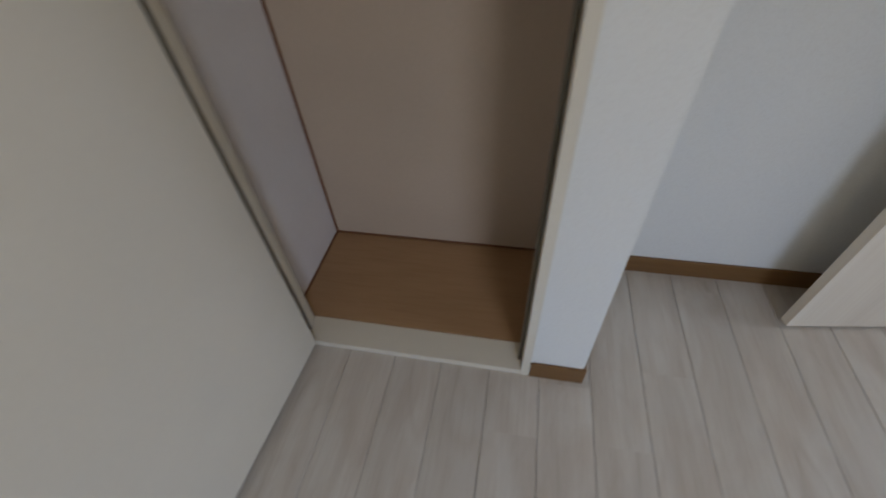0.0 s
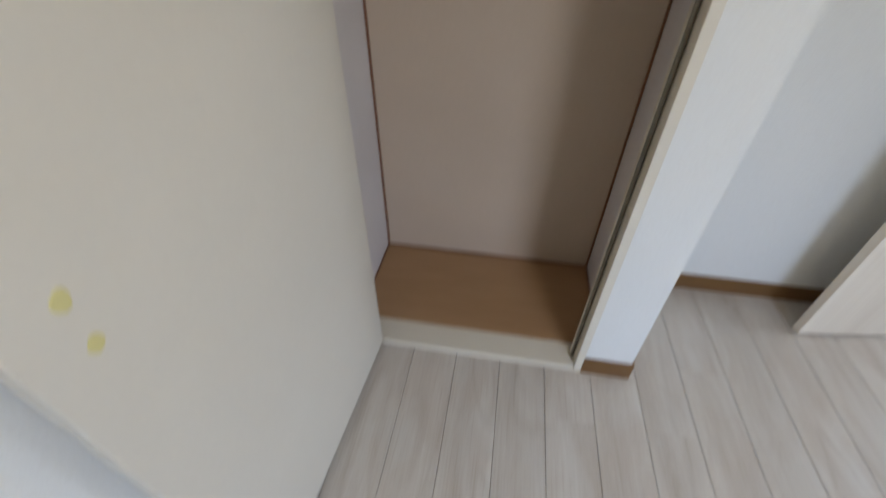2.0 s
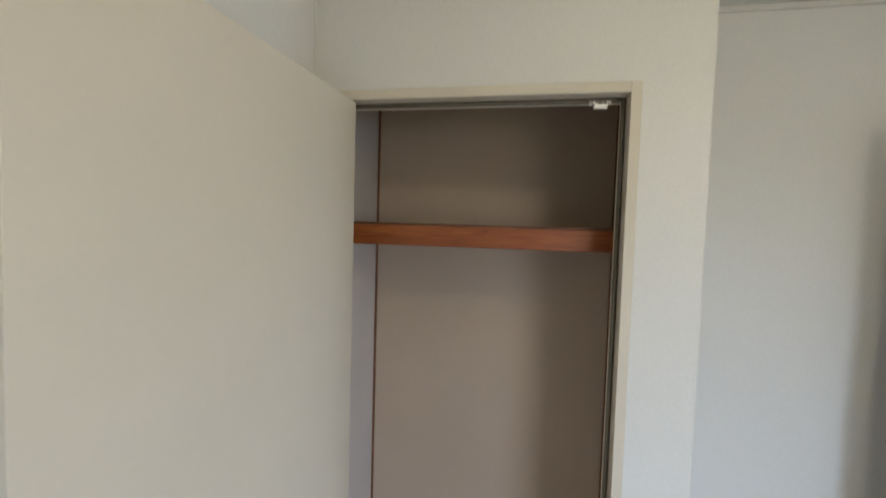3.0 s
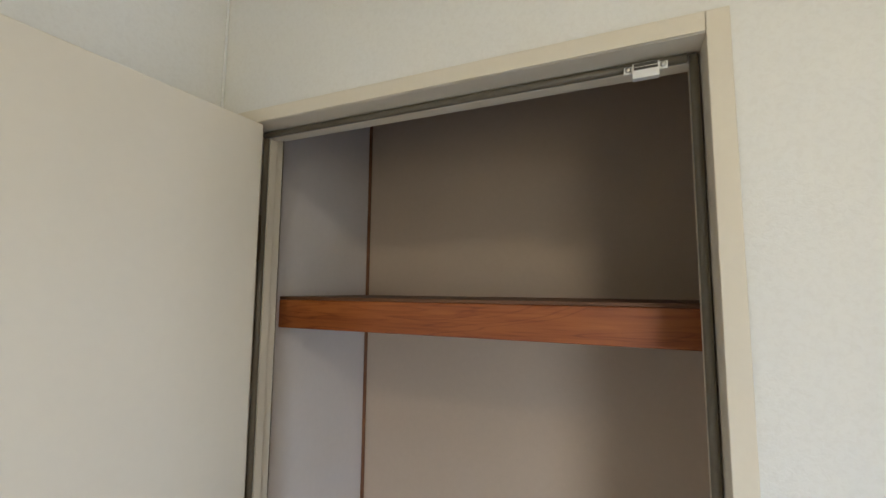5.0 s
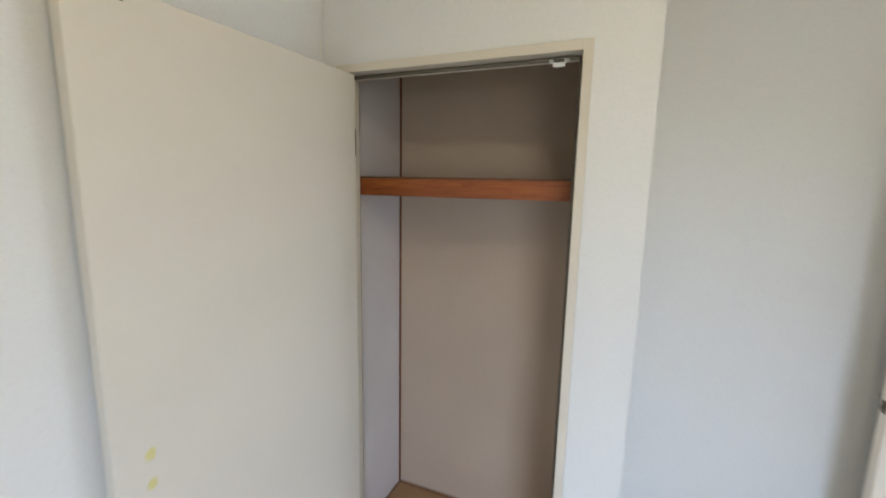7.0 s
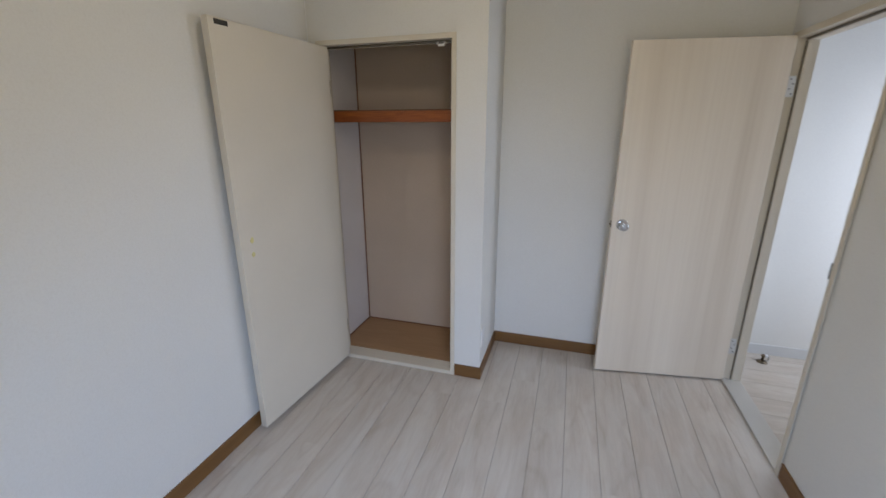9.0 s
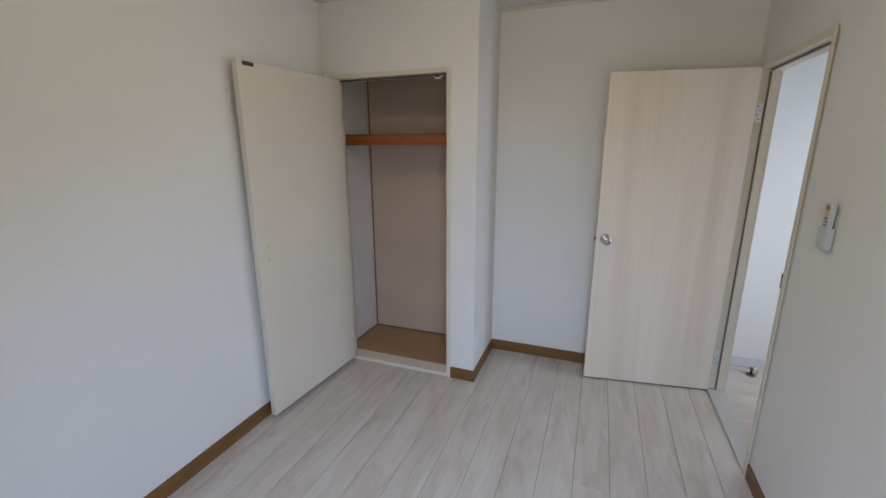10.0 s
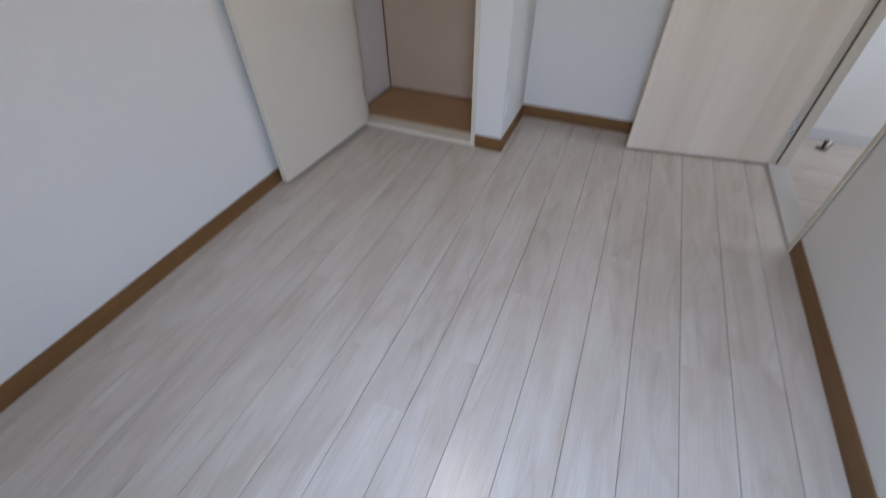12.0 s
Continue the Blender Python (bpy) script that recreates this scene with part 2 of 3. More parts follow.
def turned(rings, sides=24, bm=None):
    """A round body about the z axis from (radius, height) pairs."""
    bm = bm or bmesh.new()
    loops = [[bm.verts.new((r * math.cos(2 * math.pi * i / sides), r * math.sin(2 * math.pi * i / sides), h)) for i in range(sides)] for r, h in rings]
    for a, b in zip(loops, loops[1:]):
        for i in range(sides):
            bm.faces.new((a[i], a[(i + 1) % sides], b[(i + 1) % sides], b[i]))
    bm.faces.new(loops[0][::-1])
    bm.faces.new(loops[-1])
    return bm


def moved(bm, m):
    bmesh.ops.transform(bm, matrix=m, verts=bm.verts)
    return bm


def thing(name, m, label, category, group=""):
    ob = new(name)
    ob.empty_display_size = 0.1
    ob.matrix_world = m
    return tagged(ob, label, category, group)


# ---- the room's shell ----
T = 0.12
DOOR_Y0, DOOR_Y1, DOOR_TOP = -0.329, 0.446, 1.985   # doorway in the right wall, between the jambs
OP0, OP1, OP_TOP = 0.080, 0.864, 2.000              # closet opening between the jambs
structure(part("wall_left", box(-T, 0, BACK - T, REAR + T, -0.05, CEIL + 0.1), WALL), "white embossed wallpaper wall beside the closet door", "wall")
structure(part("wall_far", box(PIL - 0.09, W + 0.08, FAR, REAR + T, -0.05, CEIL + 0.1), WALL), "white wallpaper wall behind the open wooden door", "wall")
structure(part("wall_closet_back", box(0, PIL - 0.0905, REAR, REAR + T, -0.05, CEIL + 0.1), WALL), "plain white wall behind the closet lining", "wall")
structure(part("wall_closet", cells([0, OP0 - 0.02, OP1 + 0.02, PIL], [0, 0.092], [-0.05, OP_TOP + 0.02, CEIL + 0.1], lambda i, j, k: i != 1 or k == 1), WALL),
          "white wallpaper wall round the closet opening", "wall")
structure(part("wall_return", box(PIL - 0.09, PIL, 0.092, FAR, -0.05, CEIL + 0.1), WALL), "white wallpaper side wall of the closet", "wall")
structure(part("wall_right", cells([W, W + 0.08], [BACK - T, DOOR_Y0 - 0.018, DOOR_Y1 + 0.018, FAR], [-0.05, DOOR_TOP + 0.018, CEIL + 0.1], lambda i, j, k: j != 1 or k == 1), WALL),
          "white wallpaper wall with the doorway to the hallway", "wall")
structure(part("wall_back", cells([0, WIN[0], WIN[1], W], [BACK - T, BACK], [-0.05, WIN[2], WIN[3], CEIL + 0.1], lambda i, j, k: not (i == 1 and k == 1)), WALL),
          "plain white wallpaper wall with the window opening", "wall")
structure(part("ceiling", box(0.0, W, BACK, REAR, CEIL, CEIL + 0.1), CEILING), "off-white papered ceiling", "ceiling")
structure(part("ceiling_trim", box(PIL, W, FAR - 0.012, FAR - 0.001, CEIL - 0.022, CEIL, 0.003), CEILING), "slim off-white ceiling trim on the far wall", "trim")

structure(part("corner_trim", box(0.0003, 0.0050, -0.0050, -0.0003, 0.09, CEIL - 0.001, 0.002), WHITE), "thin white bead in the wall corner above the closet door", "trim")
# skirting boards, 8 cm high
BH, BT = 0.082, 0.009
skirt = structure(new("baseboard"), "brown wood-grain skirting board round the room", "baseboard")
for x0, x1, y0, y1, stuff_ in ((0.0, BT, BACK, -0.0005, SKIRT_Y), (OP1 + 0.0275, PIL + BT, -BT, -0.0005, SKIRT), (PIL + 0.0005, PIL + BT, 0.0, FAR - BT - 0.001, SKIRT_Y),
                              (PIL + 0.0005, W, FAR - BT, FAR - 0.0005, SKIRT), (W - BT, W - 0.0005, BACK, DOOR_Y0 - 0.032, SKIRT_Y)):
    part("board", box(x0, x1, y0, y1, 0.0, BH, 0.0015), stuff_, skirt)

# ---- closet: lining, frame, floor ----
CX1, CTOP = PIL - 0.095, 2.30
lining = structure(new("closet_lining"), "pale grey-pink printed board lining the closet", "wall panel")
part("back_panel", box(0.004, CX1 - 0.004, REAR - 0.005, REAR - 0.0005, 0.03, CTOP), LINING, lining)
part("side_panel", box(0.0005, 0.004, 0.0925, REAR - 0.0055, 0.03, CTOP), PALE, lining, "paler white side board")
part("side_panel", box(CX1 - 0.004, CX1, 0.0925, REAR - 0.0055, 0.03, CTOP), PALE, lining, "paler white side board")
# this panel and the ceiling are coloured dark to deepen the closet's shade
part("front_panel", cells([0.0045, OP0, OP1, CX1 - 0.0045], [0.0925, 0.095], [0.03, OP_TOP + 0.002, CTOP], lambda i, j, k: i != 1 or k == 1), SHADE_BOARD, lining, "unseen board behind the frame, dark brown to deepen the closet's shade")
structure(part("closet_ceiling", box(0.0, CX1, 0.0925, REAR, CTOP + 0.001, CTOP + 0.02), SHADE_BOARD), "unseen closet ceiling, dark brown to deepen the closet's shade", "ceiling")
battens = structure(new("closet_trim"), "thin red-brown battens in the closet corners", "trim")
for a in ((0.0042, 0.0122, REAR - 0.0135, REAR - 0.0052, 0.031, CTOP), (CX1 - 0.0122, CX1 - 0.0042, REAR - 0.0135, REAR - 0.0052, 0.031, CTOP),
          (0.0124, CX1 - 0.0124, REAR - 0.0115, REAR - 0.0052, 0.031, 0.040), (0.0042, 0.0105, 0.098, REAR - 0.0137, 0.031, 0.040),
          (CX1 - 0.0105, CX1 - 0.0042, 0.098, REAR - 0.0137, 0.031, 0.040)):
    part("batten", box(*a, 0.0012), BATTEN, battens)
structure(part("closet_floor", box(0.0, CX1, 0.1, REAR, -0.02, 0.030), PLY), "raised brown wood-grain closet floor", "floor")
frame_c = structure(new("closet_frame"), "cream painted door frame with grey rubber seal", "door frame")
part("jamb", box(OP0 - 0.02, OP0, -0.004, 0.096, 0.0, OP_TOP, 0.001), FRAME, frame_c)
part("jamb", box(OP1, OP1 + 0.02, -0.004, 0.096, 0.0, OP_TOP, 0.001), FRAME, frame_c)
part("head", box(OP0 - 0.02, OP1 + 0.02, -0.004, 0.096, OP_TOP, OP_TOP + 0.02, 0.001), FRAME, frame_c)
part("casing", box(OP0 - 0.026, OP0 + 0.0, -0.008, -0.0045, 0.0, OP_TOP + 0.0, 0.001), FRAME, frame_c)
part("casing", box(OP1, OP1 + 0.026, -0.008, -0.0045, 0.0, OP_TOP + 0.027, 0.001), FRAME, frame_c)
part("casing", box(OP0 - 0.026, OP1 - 0.0005, -0.008, -0.0045, OP_TOP + 0.0005, OP_TOP + 0.027, 0.001), FRAME, frame_c)
S0, SD, SR = 0.046, 0.018, 0.0062   # stop's front and depth, seal's radius


def tube(a, b, radius):
    """A round rubber seal from a to b."""
    a, b = Vector(a), Vector(b)
    n = (b - a).length
    return moved(turned([(radius * 0.8, 0.0), (radius, 0.0015), (radius, n - 0.0015), (radius * 0.8, n)], 16), Matrix.Translation(a) @ (b - a).to_track_quat("Z", "Y").to_matrix().to_4x4())


part("stop", box(OP0 + 0.0003, OP0 + 0.013, S0, S0 + SD, 0.026, OP_TOP - 0.0125, 0.0015), FRAME, frame_c)
part("stop", box(OP1 - 0.0115, OP1 - 0.0003, S0, S0 + SD, 0.026, OP_TOP - 0.0125, 0.0015), FRAME, frame_c)
part("stop", box(OP0 + 0.0003, OP1 - 0.0003, S0, S0 + SD, OP_TOP - 0.012, OP_TOP - 0.0003, 0.0015), FRAME, frame_c)
SEALS = ((OP0 + 0.0072, 0.026, OP0 + 0.0072, OP_TOP - 0.0145), (OP1 - 0.0072, 0.026, OP1 - 0.0072, OP_TOP - 0.004), (OP0 + 0.002, OP_TOP - 0.0072, OP1 - 0.0145, OP_TOP - 0.0072))
for xa, za, xb, zb in SEALS:
    part("seal", tube((xa, S0 - SR - 0.0004, za), (xb, S0 - SR - 0.0004, zb), SR), SEAL, frame_c, "grey-brown tubular rubber seal", True)
part("hinge_plate", box(OP0 + 0.0003, OP0 + 0.0032, 0.001, S0 - 2 * SR - 0.0008, 1.728, 1.828, 0.0006), DARK, frame_c, "dark hinge plate let into the jamb")
part("sill", box(OP0 + 0.0005, OP1 - 0.0005, -0.006, 0.0995, 0.0, 0.025, 0.002), FRAME, frame_c, "cream painted closet sill")

# ---- doorway to the hallway ----
frame_d = structure(new("doorway_frame"), "cream painted door frame of the hallway doorway", "door frame")
XF, XB = W - 0.007, W + 0.089
part("jamb", box(XF, XB, DOOR_Y1, DOOR_Y1 + 0.018, 0.0, DOOR_TOP, 0.001), FRAME, frame_d)
jamb = part("jamb", box(XF, XB, DOOR_Y0 - 0.018, DOOR_Y0, 0.0, DOOR_TOP, 0.001), FRAME, frame_d)
part("head", box(XF, XB, DOOR_Y0 - 0.018, DOOR_Y1 + 0.018, DOOR_TOP, DOOR_TOP + 0.018, 0.001), FRAME, frame_d)
part("casing", box(XF - 0.004, XF - 0.0005, DOOR_Y0 - 0.031, DOOR_Y0 - 0.001, 0.0, DOOR_TOP + 0.030, 0.0012), FRAME, frame_d)
part("casing", box(XF - 0.004, XF - 0.0005, DOOR_Y0 - 0.0005, DOOR_Y1, DOOR_TOP + 0.001, DOOR_TOP + 0.030, 0.0012), FRAME, frame_d)
part("casing", box(XF - 0.004, XF - 0.0005, DOOR_Y1 + 0.0005, DOOR_Y1 + 0.030, 0.0, DOOR_TOP + 0.030, 0.0012), FRAME, frame_d)
part("stop", box(XF + 0.046, XB - 0.0005, DOOR_Y1 - 0.014, DOOR_Y1 - 0.0003, 0.014, DOOR_TOP - 0.0145, 0.0015), FRAME, frame_d)
part("stop", box(XF + 0.046, XB - 0.0005, DOOR_Y0 + 0.0003, DOOR_Y0 + 0.014, 0.014, DOOR_TOP - 0.0145, 0.0015), FRAME, frame_d)
part("stop", box(XF + 0.046, XB - 0.0005, DOOR_Y0 + 0.0003, DOOR_Y1 - 0.0003, DOOR_TOP - 0.014, DOOR_TOP - 0.0003, 0.0015), FRAME, frame_d)
part("seal", box(XF + 0.038, XF + 0.0455, DOOR_Y1 - 0.011, DOOR_Y1 - 0.001, 0.014, DOOR_TOP - 0.013, 0.003), SEAL, frame_d, "dark rubber seal")
part("seal", box(XF + 0.038, XF + 0.0455, DOOR_Y0 + 0.001, DOOR_Y0 + 0.011, 0.014, DOOR_TOP - 0.013, 0.003), SEAL, frame_d, "dark rubber seal")
part("seal", box(XF + 0.038, XF + 0.0455, DOOR_Y0 + 0.012, DOOR_Y1 - 0.012, DOOR_TOP - 0.012, DOOR_TOP - 0.001, 0.003), SEAL, frame_d, "dark rubber seal")
part("sill", box(XF - 0.004, XB + 0.004, DOOR_Y0 + 0.0005, DOOR_Y1 - 0.0005, 0.0, 0.013, 0.003), SILL, frame_d, "cream painted threshold")
strike = box(XF + 0.010, XF + 0.032, DOOR_Y0 + 0.0003, DOOR_Y0 + 0.002, 0.955, 1.055, 0.0005)
box(XF - 0.0065, XF + 0.0098, DOOR_Y0 + 0.0003, DOOR_Y0 + 0.0045, 0.968, 1.036, 0.0012, strike)
part("strike_plate", strike, DARK, jamb, "dark metal strike plate with a bent lip")

# ---- hallway beyond the doorway ----
HX0, HX1, HY0, HY1 = W + 0.08, 4.1, -1.2, 0.885
structure(part("wall_hall_far", box(HX0 - 0.08, HX1 + T, HY1, HY1 + T, -0.05, CEIL + 0.1), WALL), "bright white hallway wall behind the doorway", "wall")
structure(part("wall_hall_side", box(HX0 - 0.08, HX0, REAR + T, HY1, -0.05, CEIL + 0.1), WALL), "white hallway wall beside the doorway", "wall")
structure(part("wall_hall_end", cells([HX1, HX1 + T], [HY0 - T, HALL_GAP[0], HALL_GAP[1], HY1], [-0.05, HALL_GAP[2], HALL_GAP[3], CEIL + 0.1], lambda i, j, k: not (j == 1 and k == 1)), WALL),
          "white hallway end wall, unseen, with an opening added for the fill light", "wall")
structure(part("wall_hall_near", box(HX0, HX1, HY0 - T, HY0, -0.05, CEIL + 0.1), WALL), "plain white hallway wall", "wall")
structure(part("ceiling_hall", box(HX0, HX1, HY0, HY1, CEIL, CEIL + 0.1), CEILING), "off-white hallway ceiling", "ceiling")
hall_skirt = structure(new("baseboard_hall"), "grey-white hallway skirting board", "baseboard")
part("board", box(HX0, HX1, HY1 - 0.009, HY1 - 0.0005, 0.0, 0.075, 0.002), HALLTRIM, hall_skirt)
part("board", box(HX0 + 0.0005, HX0 + 0.009, FAR, HY1 - 0.01, 0.0, 0.075, 0.002), HALLTRIM, hall_skirt)


# ---- closet door, standing open against the left wall ----
def closet_door():
    """Local x runs from the hinge edge to the free edge, y = 0 is the face turned to the room."""
    hinge, free = Vector((0.133, -0.012)), Vector((0.080, -0.801))
    run = free - hinge
    width = run.length
    d = thing("closet_door", pose(hinge.x, hinge.y, 0, 0, 0, math.degrees(math.atan2(run.y, run.x))), "plain cream painted closet door standing wide open against the wall", "door")
    leaf = part("leaf", box(0, width, -0.036, 0.0, 0.026, 1.990, 0.0018), LEAF, d)
    part("keeper_plate", box(width - 0.098, width - 0.030, 0.0002, 0.0025, 1.963, 1.983, 0.0006), DARK, leaf, "small dark metal keeper plate for the magnetic catch")
    for h in (0.25, 1.77):
        q = part("hinge", box(-0.0090, -0.0003, -0.034, -0.004, h - 0.045, h + 0.045, 0.0005), BRONZE, leaf, "dark bronze door hinge")
        part("hinge_pin", moved(turned([(0.006, -0.046), (0.0065, -0.044), (0.0065, 0.044), (0.006, 0.046)], 12), pose(-0.007, -0.036, h)), BRONZE, q, "", True)
    # door pull on the face that leans to the wall
    grip = bmesh.new()
    for h in (0.94, 1.04):
        box(width - 0.075, width - 0.060, -0.0560, -0.0362, h, h + 0.012, 0.002, grip)
    box(width - 0.076, width - 0.059, -0.0660, -0.0562, 0.93, 1.062, 0.003, grip)
    part("pull", grip, STEEL, leaf, "steel door pull")
    for h, off, s in ((1.040, 0.071, 1.0), (0.972, 0.069, 0.86)):
        b = bmesh.new()
        rng = random.Random(int(h * 1000))
        for k in range(5):
            n = 14
            a, e, r = rng.uniform(-0.0035, 0.0035), rng.uniform(-0.004, 0.004), rng.uniform(0.007, 0.0115) * s
            top = [b.verts.new((width - off + a + r * 0.9 * math.cos(6.2832 * i / n) * rng.uniform(0.93, 1.06), 0.0016 - 0.0002 * k, h + e + r * 1.15 * math.sin(6.2832 * i / n) * rng.uniform(0.93, 1.06))) for i in range(n)]
            low = [b.verts.new((width - off + (v.co.x - width + off) * 1.12, 0.0001, h + (v.co.z - h) * 1.12)) for v in top]
            b.faces.new(top)
            for i in range(n):
                b.faces.new((top[i], top[(i + 1) % n], low[(i + 1) % n], low[i]))
        part("glue_spot", b, YELLOW, leaf, "dried yellow glue spot")
    return d


# ---- wooden room door, open along the far wall ----
def room_door():
    hinge, free = Vector((2.543, 0.425)), Vector((1.770, 0.316))
    run = free - hinge
    width = run.length
    d = thing("room_door", pose(hinge.x, hinge.y, 0, 0, 0, math.degrees(math.atan2(run.y, run.x))), "pale wood-grain flush door standing open along the far wall", "door")
    leaf = part("leaf", box(0, width, -0.034, 0.0, 0.012, 1.995, 0.0015), VENEER, d)
    kx, kz = width - 0.058, 0.997
    turn = pose(kx, 0, kz, -90, 0, 0)
    knob = part("knob", moved(turned([(0.011, 0.006), (0.011, 0.022), (0.017, 0.028), (0.0255, 0.036), (0.0275, 0.046), (0.0265, 0.056), (0.022, 0.0625), (0.012, 0.0645)], 32), turn), CHROME, leaf, "round satin chrome door knob", True)
    part("rose", moved(turned([(0.033, 0.0002), (0.033, 0.003), (0.030, 0.006), (0.014, 0.0072)], 32), turn), CHROME, knob, "chrome rose plate", True)
    part("thumb_turn", moved(turned([(0.007, 0.0645), (0.0065, 0.0685), (0.004, 0.0692)], 16), turn), STEEL, knob, "", True)
    back = pose(kx, -0.034, kz, 90, 0, 0)
    part("knob", moved(turned([(0.033, 0.0002), (0.031, 0.005), (0.011, 0.008), (0.011, 0.022), (0.0255, 0.036), (0.0275, 0.046), (0.022, 0.0625), (0.012, 0.0645)], 32), back), CHROME, leaf, "round satin chrome door knob", True)
    latch = box(width + 0.0003, width + 0.0015, -0.0285, -0.0055, kz - 0.020, kz + 0.020, 0.0004)
    box(width + 0.0016, width + 0.010, -0.021, -0.010, kz - 0.007, kz + 0.007, 0.002, latch)
    part("latch", latch, BRONZE, leaf, "dark metal latch bolt")
    for h in (1.755, 0.250):
        q = part("hinge", box(-0.034, -0.0006, -0.0022, 0.0002, h - 0.051, h + 0.051, 0.0004), HINGE, leaf, "steel butt hinge with countersunk screws")
        part("hinge_pin", moved(turned([(0.0045, -0.052), (0.0055, -0.050), (0.0055, 0.050), (0.0045, 0.052)], 12), pose(-0.001, -0.006, h)), STEEL, q, "", True)
        for a, e in ((-0.011, 0.036), (-0.023, 0.012), (-0.011, -0.012), (-0.023, -0.036)):
            part("screw", moved(turned([(0.0036, 0.0), (0.0036, 0.0006), (0.002, 0.0010)], 10), pose(a, 0.0003, h + e, -90, 0, 0)), DARK, q)
    return d


closet_door()
room_door()


# ---- closet shelf ----
SY, SZ0, SZ1 = 0.178, 1.584, 1.650
shelf = thing("closet_shelf", pose(0, 0, 0), "orange-brown pine shelf with a deep front rail", "shelf")
part("front_rail", box(0.0045, CX1 - 0.0045, SY, SY + 0.030, SZ0, SZ1, 0.002), PINE, shelf, "knotty orange-brown pine front rail")
part("board", box(0.0045, CX1 - 0.0045, SY + 0.0015, REAR - 0.0145, SZ1 + 0.0005, SZ1 + 0.0075, 0.001), SHELF, shelf, "dark brown shelf board")
for a in ((0.0045, 0.024, SY + 0.031, REAR - 0.015, SZ1 - 0.030, SZ1), (CX1 - 0.024, CX1 - 0.0045, SY + 0.031, REAR - 0.015, SZ1 - 0.030, SZ1)):
    part("cleat", box(*a, 0.001), SHELF, shelf)


# ---- small fittings ----
def magnetic_catch():
    c = thing("magnetic_catch", pose(0.797, S0 - 2 * SR - 0.0008, OP_TOP - 0.018), "small white magnetic catch screwed under the closet frame head", "door catch")
    body = cells([-0.0275, -0.0165, 0.0165, 0.0275], [-0.0095, -0.003, 0.0], [-0.013, -0.002, 0.0085], lambda i, j, k: (i == 1) or (j == 1 and k == 1))
    part("housing", body, CATCH, c)
    part("magnet", box(-0.0150, 0.0150, -0.0106, -0.0096, -0.0015, 0.0078, 0.0003), DARK, c, "dark magnet slot")
    part("pole_plate", box(-0.0145, 0.0145, -0.0112, -0.0107, 0.0018, 0.0025), STEEL, c)
    for x in (-0.022, 0.022):
        part("screw", moved(turned([(0.0042, 0.0), (0.0040, 0.0012), (0.0022, 0.0020)], 12), pose(x, -0.0031, 0.004, 90, 0, 0)), STEEL, c, "", True)


def wall_outlet():
    o = thing("wall_outlet", pose(PIL + 0.0003, 0.055, 0.275), "white plastic socket outlet plate on the closet's side wall", "outlet")
    part("plate", box(0.0, 0.0075, -0.035, 0.035, -0.060, 0.060, 0.0025), WHITE, o)
    for z in (0.022, -0.022):
        p = part("socket", box(0.0076, 0.0092, -0.013, 0.013, z - 0.017, z + 0.017, 0.0007), WHITE, o)
        for y in (-0.0055, 0.0055):
            part("slot", box(0.0093, 0.0096, y - 0.001, y + 0.001, z - 0.005, z + 0.005), DARK, p)


def remote_control():
    r = thing("remote_control", pose(W - 0.0005, -0.622, 1.220), "grey-white air conditioner remote in its wall holder", "remote control")
    holder = part("holder", box(-0.0040, 0.0, -0.017, 0.046, 0.012, 0.118, 0.0015), REMOTE, r, "thin white plastic wall plate")
    part("cradle", cells([-0.0300, -0.0275, -0.0045], [-0.0235, -0.0210, 0.0210, 0.0235], [-0.003, 0.0, 0.072], lambda i, j, k: k == 0 or j in (0, 2) or i == 0), REMOTE, holder)
    part("tongue", box(-0.024, -0.005, -0.013, 0.013, -0.014, -0.0035, 0.003), GREY, holder)
    body = part("body", box(-0.0268, -0.0100, -0.0204, 0.0204, 0.0006, 0.158, 0.003), REMOTE, r, "slim grey-white remote body")
    part("display", box(-0.0276, -0.0270, -0.015, 0.015, 0.137, 0.152, 0.0003), LCD, body)
    part("label", box(-0.0274, -0.0270, -0.004, 0.016, 0.114, 0.136), ORANGE, body, "orange printed label")
    for i in range(3):
        for j in range(2):
            part("button", box(-0.0286, -0.0270, -0.012 + j * 0.014, -0.002 + j * 0.014, 0.078 + i * 0.012, 0.0845 + i * 0.012, 0.0006), LCD, body)


def door_stop():
    s = thing("door_stop", pose(2.877, 0.760, 0.0), "worn bronze floor door stop with a hook arm", "door stop")
    part("base", turned([(0.032, 0.0), (0.032, 0.004), (0.026, 0.009), (0.012, 0.011)], 24), BRONZE, s, "", True)
    part("post", turned([(0.009, 0.010), (0.008, 0.040), (0.013, 0.044), (0.013, 0.054), (0.009, 0.058)], 20), BRONZE, s, "", True)
    part("bumper", moved(turned([(0.010, 0.0), (0.011, 0.004), (0.011, 0.012), (0.008, 0.016)], 18), pose(0.010, 0, 0.048, 0, 90, 0)), WHITE, s, "pale rubber bumper", True)
    arm = bmesh.new()
    for x, z0, z1 in ((0.034, 0.020, 0.046), (0.030, 0.044, 0.050)):
        box(x - 0.004, x + 0.004, -0.005, 0.005, z0, z1, 0.0015, arm)
    box(0.004, 0.034, -0.005, 0.005, 0.014, 0.0195, 0.0015, arm)
    part("hook_arm", arm, STEEL, s)


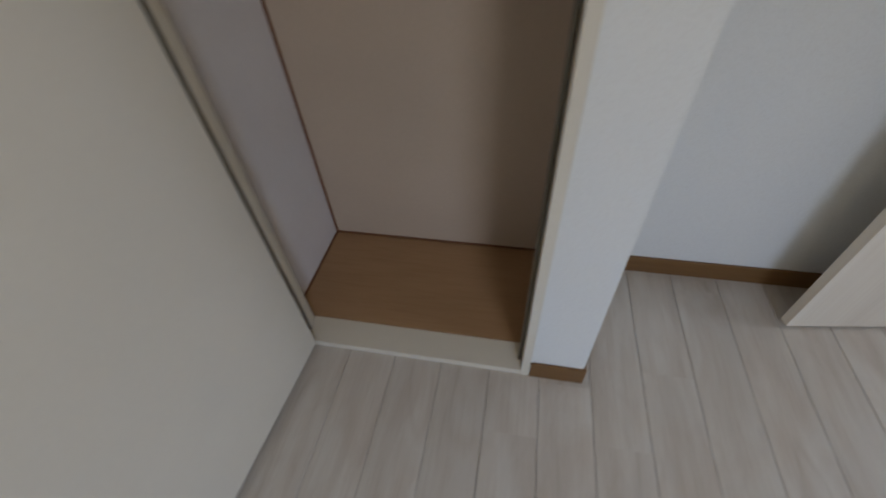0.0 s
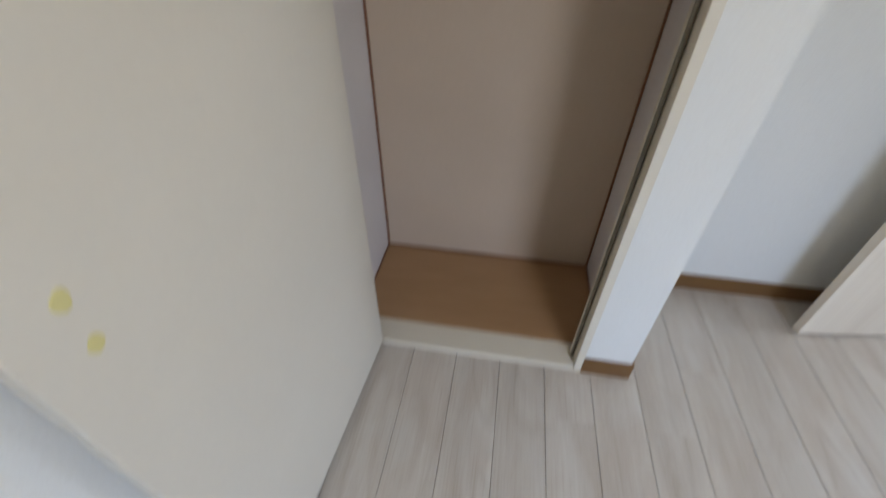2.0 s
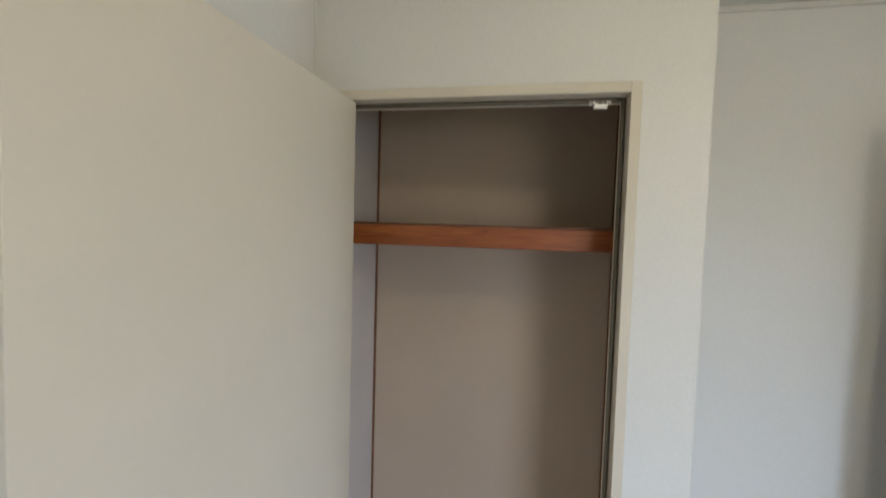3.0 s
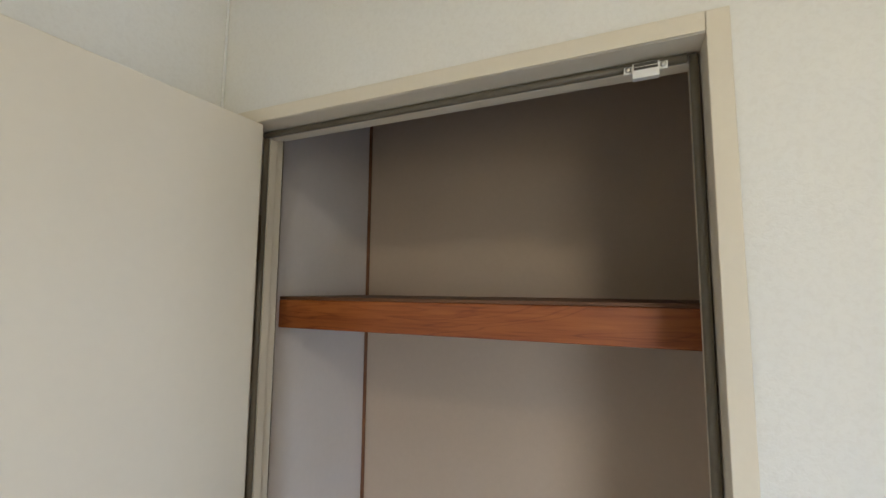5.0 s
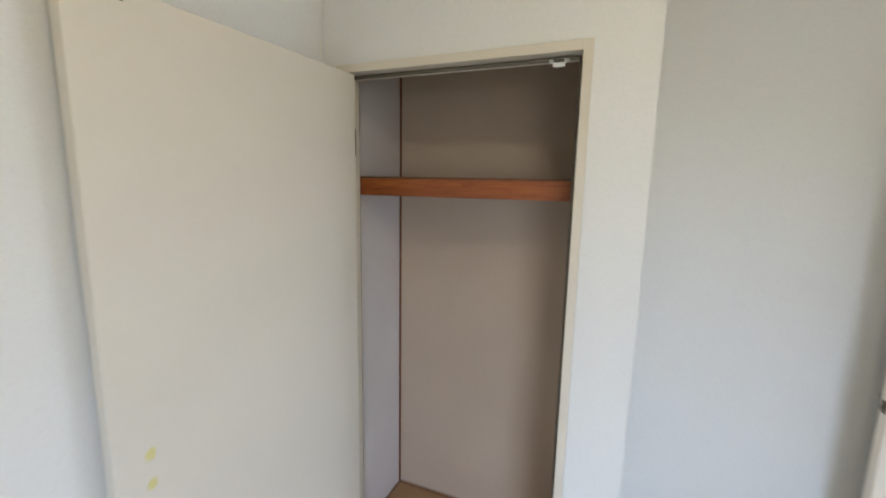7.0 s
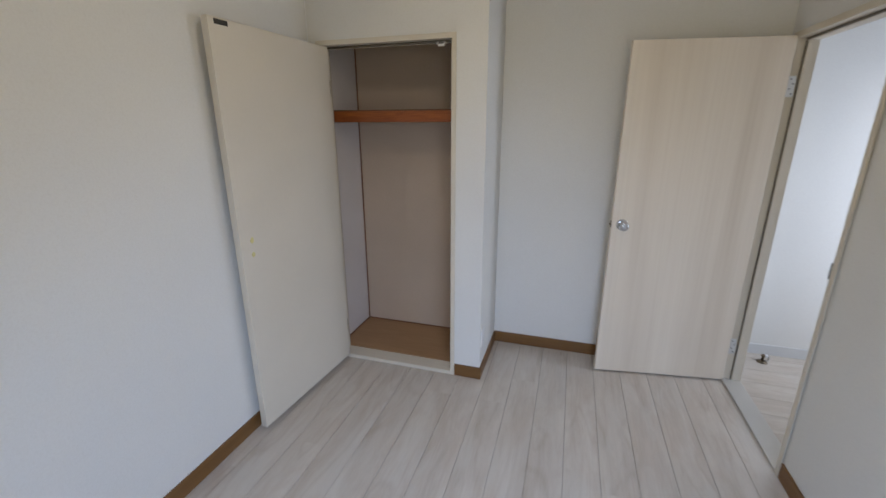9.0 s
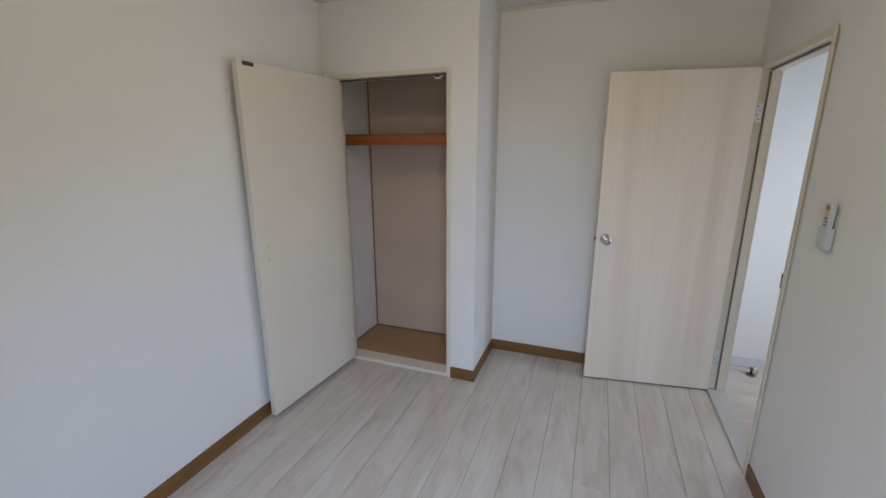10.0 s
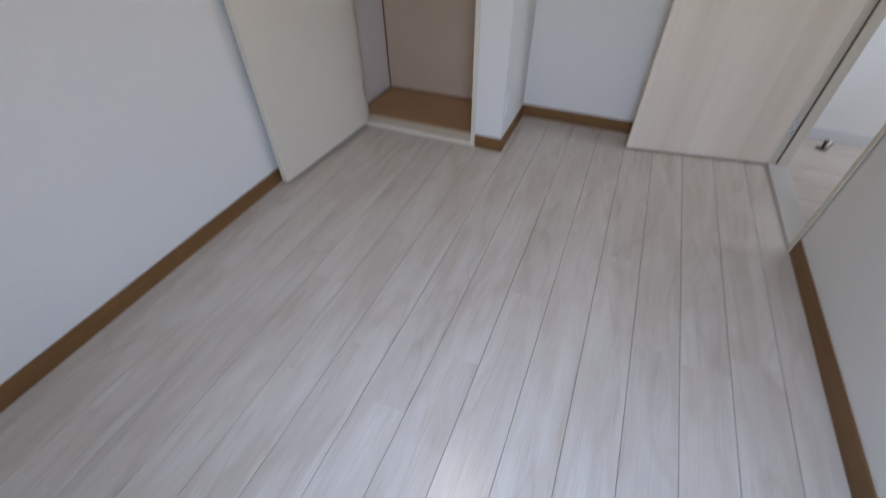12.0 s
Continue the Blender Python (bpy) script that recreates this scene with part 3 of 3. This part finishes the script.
def ceiling_light():
    c = thing("ceiling_light", pose(LAMP_X, LAMP_Y, CEIL - 0.0005), "round white ceiling light switched on in mid room", "ceiling light")
    part("base", turned([(LAMP_R * 0.90, -0.026), (LAMP_R * 0.92, -0.024), (LAMP_R * 0.92, 0.0)], 40), WHITE, c, "white metal base")
    rim = [(LAMP_R * math.cos(a), -0.034 - 0.060 * math.sin(a)) for a in (math.pi / 2 * i / 7 for i in range(7))]
    part("diffuser", turned([(LAMP_R * 0.94, -0.0265)] + rim + [(0.02, -0.0945)], 40), GLOW, c, "glowing milk-white acrylic diffuser", True)


ceiling_light()
magnetic_catch()
wall_outlet()
remote_control()
door_stop()

# ---- floor planks ----
PW, PL, GAP = 0.1668, 1.512, 0.0016
floor = structure(part("floor", box(0.0, W + 0.001, BACK, FAR, -0.05, -0.0035), GROOVE), "whitewashed oak-look plank floor", "floor")
hall_floor = structure(part("floor_hall", box(HX0 - 0.075, HX1, HY0, HY1, -0.05, -0.0035), GROOVE), "whitewashed oak-look hallway floor", "floor")
meshes = {}


def plank(parent, x0, x1, y0, y1, material, along):
    """One board with a small chamfer, its mesh shared with boards of the same size."""
    key = (round(x1 - x0, 3), round(y1 - y0, 3), material.name)
    if key not in meshes:
        hx, hy, c = (x1 - x0) / 2, (y1 - y0) / 2, 0.0011
        cx, cy = (c, 0.0) if along == 1 else (0.0, c)
        bm = bmesh.new()
        low = [bm.verts.new((sx * hx, sy * hy, -0.003)) for sx, sy in ((-1, -1), (1, -1), (1, 1), (-1, 1))]
        mid = [bm.verts.new((sx * hx, sy * hy, -c)) for sx, sy in ((-1, -1), (1, -1), (1, 1), (-1, 1))]
        top = [bm.verts.new((sx * (hx - cx), sy * (hy - cy), 0.0)) for sx, sy in ((-1, -1), (1, -1), (1, 1), (-1, 1))]
        bm.faces.new(top)
        for a, b in ((low, mid), (mid, top)):
            for i in range(4):
                bm.faces.new((a[i], a[(i + 1) % 4], b[(i + 1) % 4], b[i]))
        me = bpy.data.meshes.new("plank")
        bm.to_mesh(me)
        bm.free()
        me.materials.append(material)
        meshes[key] = me
    ob = new("plank", meshes[key])
    ob.location, ob.parent = ((x0 + x1) / 2, (y0 + y1) / 2, 0.0), parent


stagger = random.Random(4)
ends = {4: -0.209, 7: 0.063, 10: -0.690, 12: -1.164}
for k in range(-1, 16):
    x0, x1 = max(0.0, 0.0915 + k * PW), min(W, 0.0915 + (k + 1) * PW)
    if x1 - x0 < 0.01:
        continue
    y = ends.get(k, stagger.uniform(-1.4, 0.1))
    while y > BACK:
        y -= PL
    while y < FAR:
        y0, y1 = max(y, BACK), min(y + PL, FAR)
        if x0 < PIL - 0.02 and y1 > 0:
            if x1 > PIL + 0.01:
                plank(floor, PIL, x1 - GAP / 2, max(y0, 0.0), y1, OAK, 1)
            y1 = min(y1, 0.0)
        if y1 - y0 > 0.01:
            plank(floor, x0 + GAP / 2, x1 - GAP / 2, y0, y1, OAK, 1)
        y += PL
rows_y, n = HY0, 0
while rows_y < HY1 - 0.01:
    x = HX0 - 0.075 - stagger.uniform(0.1, 1.3)
    while x < HX1:
        a, b = max(x, HX0 - 0.0), min(x + PL, HX1)
        if b - a > 0.01:
            plank(hall_floor, a, b, rows_y + GAP / 2, min(rows_y + PW, HY1) - GAP / 2, OAK_X, 0)
        x += PL
    rows_y += PW
